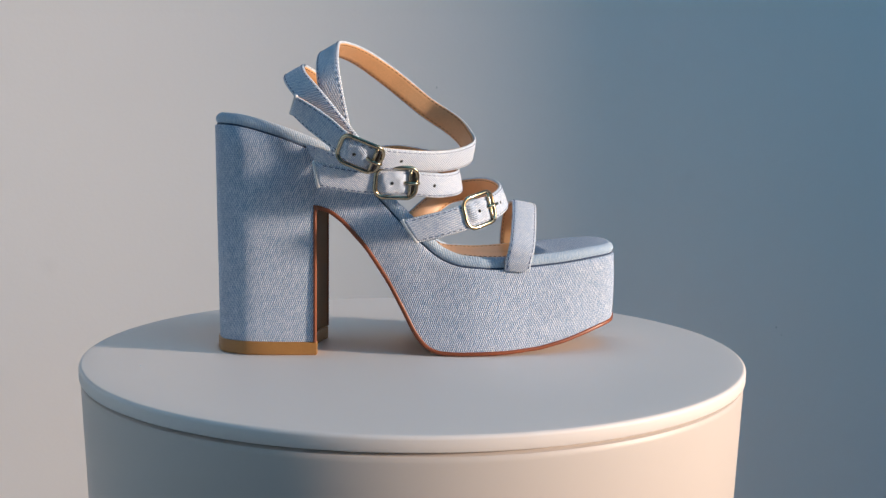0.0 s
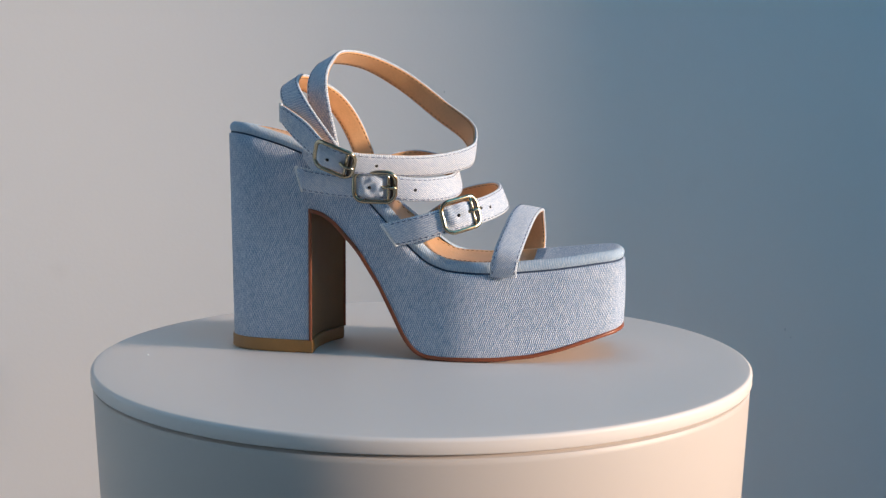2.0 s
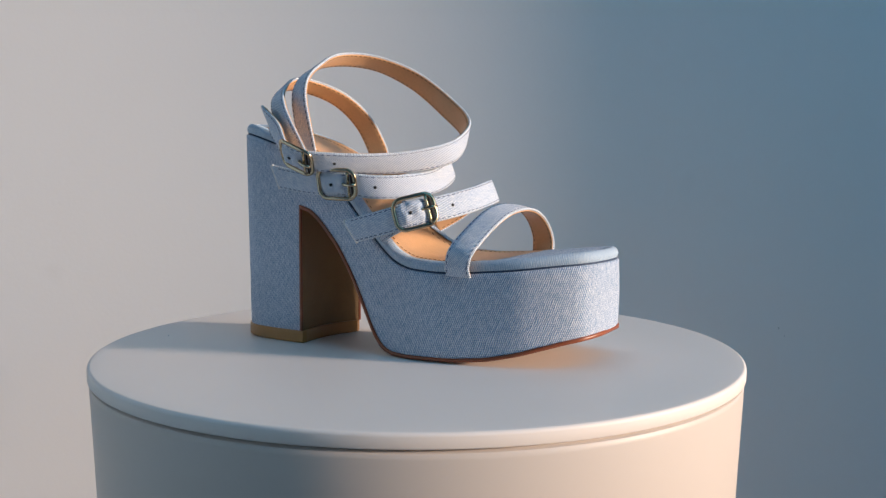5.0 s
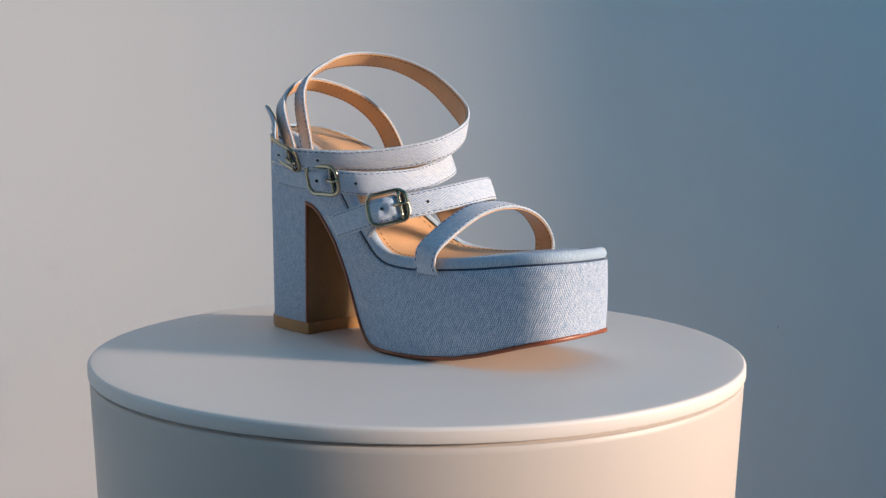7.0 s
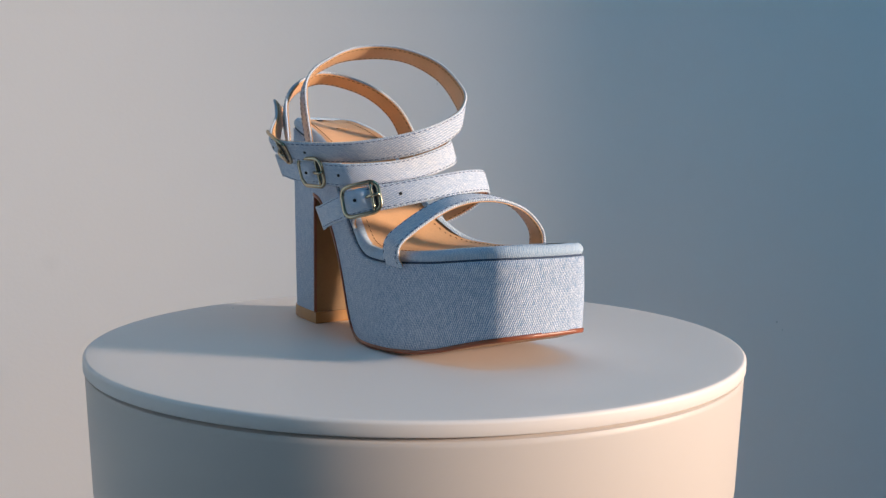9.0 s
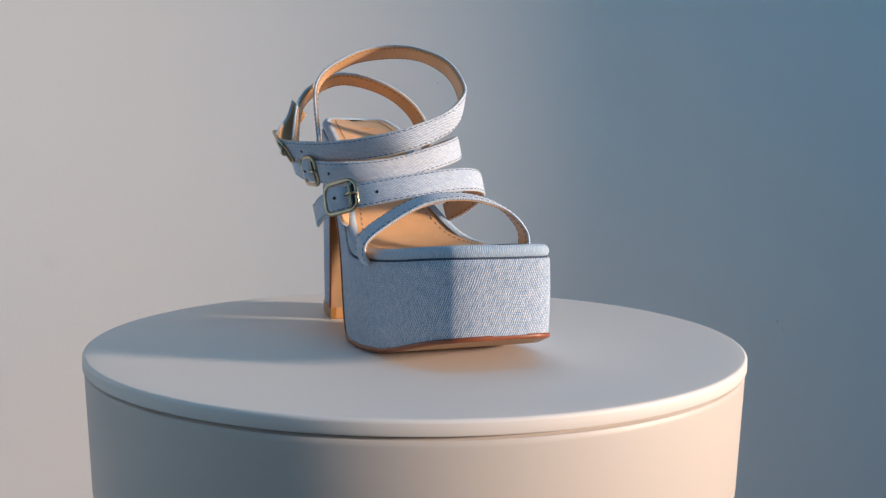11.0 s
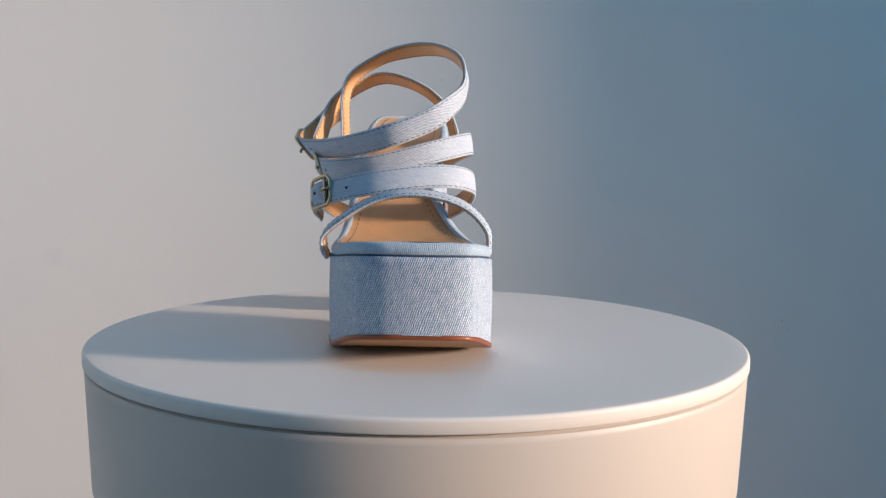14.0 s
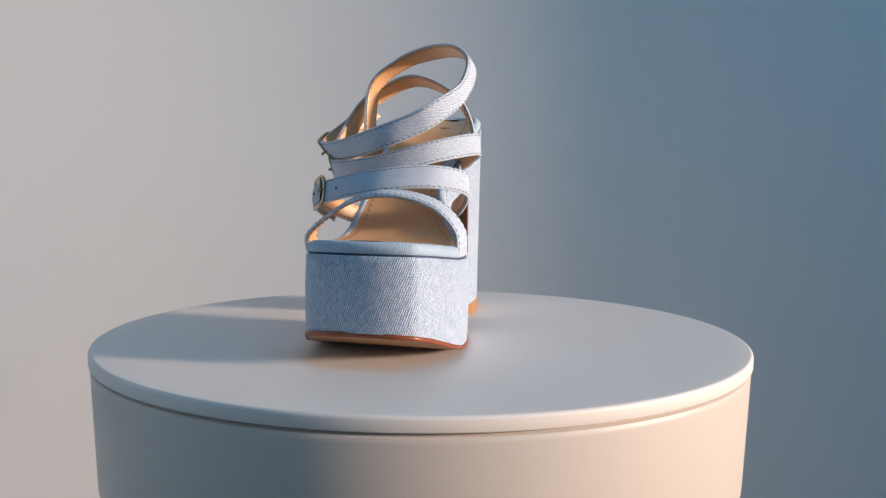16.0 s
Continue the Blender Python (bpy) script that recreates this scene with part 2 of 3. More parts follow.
for mx, mz, mr in ((0.0175, 1.132, 0.0007), (0.356, 0.903, 0.0008), (0.362, 0.895, 0.0005)):
    bm = bmesh.new()
    bmesh.ops.create_circle(bm, cap_ends=True, segments=14, radius=mr, matrix=Matrix.Translation((mx, WALL_Y - 0.0008, mz)) @ pose(0, 0, 0, 90, 0, 0) @ Matrix.Diagonal((1, 1.6, 1, 1)))
    part("scuff_mark", bm, M_MARK, wall_north, "small dark scuff on the plaster")
# unseen wall; its opening is added for the rear fill lamp
setting("wall_south", [(WEST, -1.2, SOUTH - 0.2, SOUTH, 0.0, 2.7), (-0.1, EAST + 0.2, SOUTH - 0.2, SOUTH, 0.0, 2.7),
                       (-1.2, -0.1, SOUTH - 0.2, SOUTH, 0.0, 0.7), (-1.2, -0.1, SOUTH - 0.2, SOUTH, 2.2, 2.7)], M_ROOM,
        "plain grey-blue plaster wall with an opening added for the fill lamp", "wall")
# unseen wall, set close and tinted to bounce light onto the drum's left
setting("wall_west", [(WEST - 0.2, WEST, SOUTH - 0.2, WALL_Y + 0.2, 0.0, 2.7)], M_WEST_BOUNCE, "plain blue-grey wall, unseen, added to bounce light from the left", "wall")
setting("wall_east", [(EAST, EAST + 0.2, JAMB, WALL_Y, 0.0, 2.7), (EAST, EAST + 0.2, SOUTH, -1.8, 0.0, 2.7),
                      (EAST, EAST + 0.2, -1.8, JAMB, 0.0, 0.55), (EAST, EAST + 0.2, -1.8, JAMB, 2.4, 2.7)], M_ROOM,
        "grey-blue plaster wall with a large window opening", "wall")


# ---- the display drum ----
def display_drum():
    drum = tagged(new("display_drum"), "round white lacquered turning display drum with a fitted lid", "display stand")
    drum.location = (0, 0, TOP)
    e = 0.0019
    crown = 0.0015
    lid = [(r * R, crown * (1 - r * r)) for r in (0, 0.1, 0.2, 0.3, 0.4, 0.5, 0.6, 0.7, 0.8, 0.9, 0.95)]
    lid += [(R - e + e * math.sin(a), -e + e * math.cos(a)) for a in (math.pi / 2 * i / 8 for i in range(9))]
    lid += [(R, -0.0065), (R - 0.0003, -0.0070), (R - 0.0075, -0.0072), (0, -0.0072)]
    # the lid's colour carries extra brightness, the body's and pedestal's less
    part("lid", lathe(lid), M_LACQUER_LIT, drum, "white lacquered lid with a rounded rim, its colour lightened for light from above")
    body = [(0, -0.0072), (R - 0.0075, -0.0072), (R - 0.0075, -0.0087), (R - 0.0013, -0.0088), (R - 0.0009, -0.0091), (R - 0.0010, -0.012), (R - 0.0036, -0.074),
            (R - 0.0050, -0.0775), (R - 0.009, -0.0795), (0, -0.08)]
    part("drum_body", lathe(body), M_LACQUER_DIM, drum)
    part("pedestal", lathe([(0, -0.08), (0.1, -0.08), (0.1, -TOP + 0.02), (0.16, -TOP + 0.015), (0.16, -TOP), (0, -TOP)], 64), M_LACQUER_DIM, drum)
    bm = bmesh.new()
    bmesh.ops.create_icosphere(bm, subdivisions=1, radius=0.0004, matrix=Matrix.Translation((-0.786 * R, -0.314 * R, 0.0011)))
    part("crumb", bm, M_CRUMB, drum, "tiny white crumb lying on the lid")
    return drum


drum = display_drum()


# ---- the sandal: lengths in drum radii, x to the toe, -y to the buckled side ----
def glide(points, n=12, closed=False):
    """A smooth curve through the points (Catmull-Rom), n steps from one to the next."""
    p = np.asarray(points, float)
    q = np.vstack([p[-1], p, p[0], p[1]]) if closed else np.vstack([2 * p[0] - p[1], p, 2 * p[-1] - p[-2]])
    u = np.linspace(0, 1, n, endpoint=False)[:, None]
    out = []
    for i in range(len(q) - 3):
        a, b, c, d = q[i:i + 4]
        out.append(0.5 * (2 * b + (c - a) * u + (2 * a - 5 * b + 4 * c - d) * u ** 2 + (3 * b - a - 3 * c + d) * u ** 3))
    if not closed:
        out.append(p[-1:])
    return np.vstack(out)


def smooth_table(pairs, width=0.018):
    xs = np.linspace(-0.7, 0.7, 561)
    ys = np.interp(xs, [a for a, _ in pairs], [b for _, b in pairs])
    k = np.exp(-0.5 * (np.arange(-40, 41) * 0.0025 / width) ** 2)
    ys = np.convolve(np.pad(ys, 40, "edge"), k / k.sum(), "valid")
    return lambda x: float(np.interp(x, xs, ys))


HEEL_X = -0.313      # the heel's front face, on the buckled side
HEEL_SKEW = 0.032    # how much further forward it stands on the other side
GROUND = 0.013       # the lid's crown under the sandal
CAP_TOP = 0.052
PLAN = [(0.0, -0.240), (0.18, -0.258), (0.39, -0.222), (0.5, -0.186), (0.58, -0.14), (0.612, -0.09), (0.625, -0.03), (0.629, 0.025),
        (0.626, 0.08), (0.615, 0.125), (0.588, 0.158), (0.5, 0.188), (0.394, 0.21), (0.25, 0.198), (0.15, 0.178), (0.08, 0.150), (0.0, 0.095), (-0.08, 0.052), (-0.17, 0.048),
        (-0.3, 0.080), (-0.45, 0.076), (-0.555, 0.055), (-0.6, 0.005), (-0.612, -0.05), (-0.606, -0.1), (-0.583, -0.147),
        (-0.52, -0.189), (-0.42, -0.206), (-0.3, -0.214), (-0.15, -0.220)]
top_line = smooth_table([(-0.62, 0.682), (-0.55, 0.676), (-0.5, 0.666), (-0.405, 0.638), (-0.334, 0.611), (-0.246, 0.571), (-0.166, 0.505),
                         (-0.084, 0.416), (-0.017, 0.348), (0.04, 0.297), (0.1, 0.274), (0.2, 0.267), (0.3, 0.271), (0.42, 0.281), (0.55, 0.297), (0.63, 0.304)])
under_line = smooth_table([(-0.6, 0.47), (-0.32, 0.455), (-0.270, 0.442), (-0.232, 0.413), (-0.164, 0.338), (-0.098, 0.238), (-0.056, 0.158), (-0.020, 0.085),
                           (0.012, 0.043), (0.045, 0.029), (0.1, 0.026), (0.25, 0.029), (0.35, 0.038), (0.43, 0.056), (0.55, 0.092), (0.64, 0.114)], 0.01)


def outline(inset=0.0):
    """The plan's points, evenly spaced, moved inwards, with their inward normals and running length."""
    c = glide(PLAN, 24, True)
    seg = np.linalg.norm(np.roll(c, -1, 0) - c, axis=1)
    s = np.concatenate([[0], np.cumsum(seg)])
    cc = np.vstack([c, c[:1]])
    t = np.linspace(0, s[-1], 361)[:-1]
    p = np.stack([np.interp(t, s, cc[:, 0]), np.interp(t, s, cc[:, 1])], 1)
    tan = np.roll(p, -1, 0) - np.roll(p, 1, 0)
    tan /= np.linalg.norm(tan, axis=1)[:, None]
    inward = np.stack([-tan[:, 1], tan[:, 0]], 1)
    return p + inward * inset, inward, t


EDGE, INWARD, RUN = outline()
_far = EDGE[:, 1] > np.interp(EDGE[:, 0], (-0.612, 0.629), (-0.05, 0.025))


def side(x, far, inset=0.0):
    p = EDGE + INWARD * inset
    q = p[_far if far else ~_far]
    q = q[np.argsort(q[:, 0])]
    return float(np.interp(x, q[:, 0], q[:, 1]))


def sheet(name, grid, mat, parent, label="", uv=None, close_u=False, solid=0.0):
    """A mesh from rows of points (in drum radii); uv in metres, given row by row."""
    bm = bmesh.new()
    lay = bm.loops.layers.uv.new("uv")
    vs = [[bm.verts.new(np.asarray(p) * R) for p in row] for row in grid]
    for i in range(len(vs) - (0 if close_u else 1)):
        k = (i + 1) % len(vs)
        for j in range(len(vs[i]) - 1):
            f = bm.faces.new((vs[i][j], vs[k][j], vs[k][j + 1], vs[i][j + 1]))
            if uv:
                kk = i + 1
                for loop, w in zip(f.loops, (uv[i][j], uv[kk][j], uv[kk][j + 1], uv[i][j + 1])):
                    loop[lay].uv = (w[0] * R, w[1] * R)
    return part(name, bm, mat, parent, label)


def flare(x):
    """How far the side wall leans out at its foot, under the arch on the unbuckled side."""
    return 0.066 * math.exp(-((x + 0.06) / 0.10) ** 2)


def cover(shoe):
    """The denim side wall: the heel's part and the platform's part."""
    n = len(EDGE)
    x = EDGE[:, 0] - HEEL_SKEW * np.clip((EDGE[:, 1] + 0.214) / 0.295, 0, 1)

    def column(i, t, p, heel):
        bottom = CAP_TOP if heel else under_line(p[0]) - 0.002
        top = top_line(p[0])
        inw = INWARD[i % n]
        col_, uvs = [], []
        for k in range(13):
            z = bottom + (top - bottom) * k / 12
            bow = 0.010 * (1 - z / 0.68) if heel else 0.006 * math.sin(math.pi * k / 12) * -0.5
            lean = flare(p[0]) * (1 - k / 12) if not heel and _far[i % n] else 0.0
            col_.append((*(p + inw * bow + np.array([0.0, lean])), z))
            uvs.append((t, z))
        for inset, dz in ((0.002, 0.0012), (0.007, 0.0015), (0.018, -0.004)):
            col_.append((*(p + inw * inset), top + dz))
            uvs.append((t, top + dz))
        return col_, uvs

    runs = {"heel_cover": [], "platform_cover": []}
    crossings = [i for i in range(n) if (x[i] - HEEL_X) * (x[(i + 1) % n] - HEEL_X) < 0]
    down = [i for i in crossings if x[i] > HEEL_X][0]
    up = [i for i in crossings if x[i] < HEEL_X][0]

    def cut(i):
        j = (i + 1) % n
        u = (HEEL_X - x[i]) / (x[j] - x[i])
        return EDGE[i] + (EDGE[j] - EDGE[i]) * u, RUN[i] + u * (RUN[1] - RUN[0])

    for name, start, stop, heel in (("heel_cover", down, up, True), ("platform_cover", up, down, False)):
        grid, uv = [], []
        p, t = cut(start)
        a = column(start, t, p, heel)
        grid.append(a[0]), uv.append(a[1])
        i = start + 1
        while i % n != (stop + 1) % n:
            lap = RUN[-1] + RUN[1] if i >= n else 0
            a = column(i, RUN[i % n] + lap, EDGE[i % n], heel)
            grid.append(a[0]), uv.append(a[1])
            i += 1
        p, t = cut(stop)
        a = column(stop, t + (RUN[-1] + RUN[1] if i > n else 0), p, heel)
        grid.append(a[0]), uv.append(a[1])
        sheet(name, grid, M_DENIM, shoe, "pale blue twill denim cover", uv)


def binding(shoe):
    """The padded denim roll round the footbed, over a sewn groove whose shade is a dark strip."""
    prof = [(0.018, 0.001), (0.009, 0.0043), (0.005, 0.0095), (0.002, 0.018), (0.004, 0.026), (0.009, 0.033), (0.016, 0.037), (0.03, 0.036), (0.036, 0.028)]
    grid, uv = [], []
    for i in list(range(len(EDGE))) + [0]:
        p, w = EDGE[i], INWARD[i]
        slope = (top_line(p[0] + 0.01) - top_line(p[0] - 0.01)) / 0.02
        k = min(1.6, math.sqrt(1 + slope * slope))
        grid.append([(*(p + w * a), top_line(p[0]) + b * k) for a, b in prof])
        t = RUN[i] if not (i == 0 and len(grid) > 1) else RUN[-1] + RUN[1]
        run = [0]
        for (a0, b0), (a1, b1) in zip(prof, prof[1:]):
            run.append(run[-1] + math.hypot(a1 - a0, b1 - b0))
        uv.append([(t, r) for r in run])
    sheet("footbed_binding", grid, M_DENIM_RAND, shoe, "padded ribbed denim roll", uv)
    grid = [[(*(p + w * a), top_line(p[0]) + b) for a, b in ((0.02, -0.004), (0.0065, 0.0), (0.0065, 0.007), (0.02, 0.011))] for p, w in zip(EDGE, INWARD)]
    sheet("seam", grid, M_SEAM_SHADE, shoe, "dark strip standing for shade in the sewn seam", close_u=True)


def bed(name, x0, x1, inset, lift, dips, mat, shoe, label):
    grid, uv = [], []
    for i in range(61):
        u = 0.5 - 0.5 * math.cos(math.pi * i / 60)
        x = x0 + (x1 - x0) * u
        a, b = side(x, False, inset), side(x, True, inset)
        if b < a:
            a = b = (a + b) / 2
        slope = (top_line(x + 0.01) - top_line(x - 0.01)) / 0.02
        k = min(1.6, math.sqrt(1 + slope * slope))
        row = []
        for j in range(15):
            v = j / 7 - 1
            row.append((x, (a + b) / 2 + (b - a) / 2 * v, top_line(x) + lift * k - (dips[0] + (dips[1] - dips[0]) * min(1.0, i / 14)) * (1 - v * v)))
        grid.append(row)
        uv.append([(p[0], p[1]) for p in row])
    return sheet(name, grid, mat, shoe, label, uv)


def outsole(shoe):
    xs = [HEEL_X + 0.001 + (0.6255 - HEEL_X) * (math.sin(math.pi / 2 * i / 110)) for i in range(111)]
    bm = bmesh.new()
    rings = []
    for x in xs:
        a, b = side(x, False, -0.004), side(x, True, -0.004 + 0.013 * min(1.0, max(0.0, (0.0 - x) / 0.08))) + flare(x) * 0.9
        z = under_line(x)
        slope = (under_line(x + 0.006) - under_line(x - 0.006)) / 0.012
        k = min(2.2, math.sqrt(1 + slope * slope))
        h = 0.0125 * k
        y = [a + (b - a) * u for u in (0, 0.006, 0.03, 0.25, 0.5, 0.75, 0.97, 0.994, 1)]
        low = [z - h * c for c in (0.6, 0.92, 1, 1, 1, 1, 1, 0.92, 0.6)]
        rings.append([bm.verts.new((x * R, yy * R, max(GROUND, zz) * R)) for yy, zz in zip(y, low)]
                     + [bm.verts.new((x * R, b * R, z * R)), bm.verts.new((x * R, a * R, z * R))])
    for p, q in zip(rings, rings[1:]):
        m = len(p)
        for j in range(m):
            bm.faces.new((p[j], q[j], q[(j + 1) % m], p[(j + 1) % m]))
    bm.faces.new(rings[0])
    bm.faces.new(rings[-1][::-1])
    for f in bm.faces:
        f.material_index = 1 if all(side(v.co.x / R, False) < v.co.y / R < side(v.co.x / R, True) + flare(v.co.x / R) * 0.9 for v in f.verts) else 0
    part("outsole", bm, (M_SOLE, M_UNDER), shoe, "thin red-brown leather outsole with a polished edge")


def breast_x(v):
    """The heel's front face stands askew and is hollowed; v runs from -1 to 1 across it."""
    return HEEL_X + HEEL_SKEW * (v + 1) / 2 - 0.026 * (1 - v * v)


def heel_front(shoe):
    a, b = side(HEEL_X, False, 0.008), side(HEEL_X + HEEL_SKEW, True, 0.008)
    grid = []
    for j in range(17):
        v = j / 8 - 1
        y = (a + b) / 2 + (b - a) / 2 * v
        grid.append([(breast_x(v), y, z) for z in np.linspace(CAP_TOP - 0.004, 0.50, 20)])
    sheet("heel_breast", grid, M_BREAST, shoe, "glossy brown leather front of the heel")
    # folded edges of the cover beside the heel's front
    for far in (False, True):
        hx = HEEL_X + (HEEL_SKEW if far else 0)
        y = side(hx, far)
        s = -1 if far else 1
        bm = bmesh.new()
        ring = []
        for z in np.linspace(CAP_TOP, 0.452, 16):
            ring.append([bm.verts.new(((hx + dx) * R, (y + s * dy) * R, z * R)) for dx, dy in ((0.0, 0.0), (0.004, 0.003), (0.003, 0.009), (-0.003, 0.011), (-0.006, 0.002))])
        for p, q in zip(ring, ring[1:]):
            for j in range(5):
                bm.faces.new((p[j], q[j], q[(j + 1) % 5], p[(j + 1) % 5]))
        part("heel_edge", bm, M_SOLE, shoe, "dark brown painted heel edge")


def heel_cap(shoe):
    bm = bmesh.new()
    idx = [i for i, p in enumerate(EDGE) if p[0] - HEEL_SKEW * min(1, max(0, (p[1] + 0.214) / 0.295)) < HEEL_X + 0.004]
    pts = [EDGE[i] + INWARD[i] * 0.005 for i in idx]
    a, b = pts[0], pts[-1]
    front = []
    for j in range(1, 16):
        v = j / 8 - 1
        u = j / 16
        front.append(np.array([breast_x(-v if a[1] < b[1] else v) + 0.010, b[1] + (a[1] - b[1]) * u]))
    loop = pts + front
    c = np.mean(loop, axis=0)
    rows = []
    for z, s in ((GROUND, 0.985), (GROUND + 0.004, 1.0), (CAP_TOP - 0.003, 1.0), (CAP_TOP, 0.992)):
        rows.append([bm.verts.new((*((c + (p - c) * s) * R), z * R)) for p in loop])
    for p, q in zip(rows, rows[1:]):
        for j in range(len(p)):
            k = (j + 1) % len(p)
            bm.faces.new((p[j], p[k], q[k], q[j]))
    bm.faces.new(rows[0][::-1])
    bm.faces.new(rows[-1])
    part("heel_tip", bm, M_CAP, shoe, "ochre brown heel tip", smooth=False)


# ---- straps ----
class Tape:
    """A strap's run: centres and width directions along it, with the way outwards."""

    def __init__(self, knots, wide, n=14):
        k = np.asarray(knots, float)
        self.c = glide(k[:, :3], n)
        v = glide(k[:, 3:], n)
        self.t = np.gradient(self.c, axis=0)
        self.t /= np.linalg.norm(self.t, axis=1)[:, None]
        v -= (v * self.t).sum(1)[:, None] * self.t
        self.v = v / np.linalg.norm(v, axis=1)[:, None]
        self.o = np.cross(self.t, self.v)
        mid = np.array([-0.1, -0.06, 0.5]) if len(k) > 4 else np.array([0.0, 0.3, 0.4])
        if ((self.c - mid) * self.o).sum() < 0:
            self.o = -self.o
        self.s = np.concatenate([[0], np.cumsum(np.linalg.norm(np.diff(self.c, axis=0), axis=1))])
        self.w = wide

    def at(self, s, across=0.0, out=0.0):
        f = [np.array([np.interp(s, self.s, a[:, i]) for i in range(3)]) for a in (self.c, self.v, self.o, self.t)]
        return f[0] + f[1] * across + f[2] * out, f[1], f[2], f[3]

    def near(self, p):
        return float(self.s[np.argmin(np.linalg.norm(self.c - np.asarray(p), axis=1))])


def tape_layer(name, tape, lo, hi, wide, mat, parent, label="", skew=0.0, skew_len=0.05):
    """One layer of a strap as a closed body with softened edges."""
    e = (hi - lo) * 0.35
    sec = [(-wide, lo + e), (-wide + e, lo), (-wide * 0.5, lo), (0, lo), (wide * 0.5, lo), (wide - e, lo), (wide, lo + e), (wide, hi - e), (wide - e, hi),
           (wide * 0.55, hi + 0.0008), (0, hi + 0.0012), (-wide * 0.55, hi + 0.0008), (-wide + e, hi), (-wide, hi - e)]
    bm = bmesh.new()
    lay = bm.loops.layers.uv.new("uv")
    rows, uvs = [], []
    for c, v, o, t, s in zip(tape.c, tape.v, tape.o, tape.t, tape.s):
        f = max(0.0, 1 - s / skew_len) if skew else 0.0
        rows.append([bm.verts.new((c + v * a + o * b + t * skew * f * a / wide) * R) for a, b in sec])
        uvs.append([(s * R, (a + b) * R) for a, b in sec])
    m = len(sec)
    two = isinstance(mat, tuple)
    for i in range(len(rows) - 1):
        for j in range(m):
            k = (j + 1) % m
            f = bm.faces.new((rows[i][j], rows[i + 1][j], rows[i + 1][k], rows[i][k]))
            f.material_index = 1 if two and j in (6, 7, 12, 13) else 0
            for loop, q in zip(f.loops, (uvs[i][j], uvs[i + 1][j], uvs[i + 1][k], uvs[i][k])):
                loop[lay].uv = q
    for f in (bm.faces.new(rows[0]), bm.faces.new(rows[-1][::-1])):
        f.material_index = 1 if two else 0
    return part(name, bm, mat, parent, label)


def stitches(parent, place, length, mat, step=0.017, dash=0.0105, thick=0.0016, name="stitching"):
    """Single raised dashes along place(s) -> point, along, across, outwards."""
    vs, fs = [], []
    s = step
    while s < length - step * 0.5:
        p, t, v, o = place(s)
        base = len(vs)
        for a, w, h in ((-0.5, 0.5, 0), (-0.5, -0.5, 0), (0.5, -0.5, 0), (0.5, 0.5, 0), (-0.32, 0.3, 1), (-0.32, -0.3, 1), (0.32, -0.3, 1), (0.32, 0.3, 1)):
            vs.append(tuple((p + t * a * dash + v * w * thick * 1.5 + o * (h * thick * 0.8 - 0.0004)) * R))
        fs += [tuple(base + i for i in q) for q in ((4, 5, 6, 7), (0, 1, 5, 4), (1, 2, 6, 5), (2, 3, 7, 6), (3, 0, 4, 7))]
        s += step
    me = bpy.data.meshes.new(name)
    me.from_pydata(vs, [], fs)
    me.materials.append(mat)
    ob = new(name, me)
    ob.parent = parent
    return tagged(ob, kind="stuff")


def strap(shoe, name, knots, wide, label, skew=0.0, lining=True, skew_len=0.05, tail=False):
    tape = Tape(knots, wide)
    ob = tape_layer(name, tape, 0.0008, 0.0085, wide, (M_DENIM_STRAP, M_DENIM_EDGE), shoe, label, skew, skew_len)
    if lining:
        tape_layer("lining", tape, -0.0028, 0.0006, wide * 0.93, M_TAN, ob, "smooth tan leather lining", skew, skew_len)
    for e in (-1, 1):
        def place(s, e=e):
            p, v, o, t = tape.at(s, e * (wide - 0.0065), 0.009)
            return p, t, v, o
        stitches(ob, place, tape.s[-1], M_STITCH)

        def inside(s, e=e):
            p, v, o, t = tape.at(s, e * (wide - 0.0075), -0.0030)
            return p, t, v, -o
        if lining:
            stitches(ob, inside, tape.s[-1], M_STITCH_TAN)
    if tail:
        bm = bmesh.new()
        ends = [tape.at(0, a * wide * 1.02, 0.0045)[0] + tape.t[0] * (skew * a - 0.002) for a in (-1, -0.5, 0, 0.5, 1)]
        rod(bm, ends, 0.0062, False, 8, 0.85, tape.o[0])
        part("raw_edge", bm, M_RAW, ob, "pale frayed cut end")
    return ob, tape


def rod(bm, path, r, closed=False, n=8, flat=1.0, up=None):
    """A bent wire along the path."""
    p = np.asarray(path, float)
    t = (np.roll(p, -1, 0) - np.roll(p, 1, 0)) if closed else np.gradient(p, axis=0)
    t /= np.linalg.norm(t, axis=1)[:, None]
    rings = []
    for q, d in zip(p, t):
        a = np.cross(d, up)
        a /= np.linalg.norm(a)
        b = np.cross(a, d)
        rings.append([bm.verts.new((q + a * r * math.cos(g) + b * r * flat * math.sin(g)) * R) for g in (2 * math.pi * i / n for i in range(n))])
    m = len(rings)
    for i in range(m if closed else m - 1):
        j = (i + 1) % m
        for k in range(n):
            bm.faces.new((rings[i][k], rings[i][(k + 1) % n], rings[j][(k + 1) % n], rings[j][k]))
    if not closed:
        bm.faces.new(rings[0])
        bm.faces.new(rings[-1][::-1])


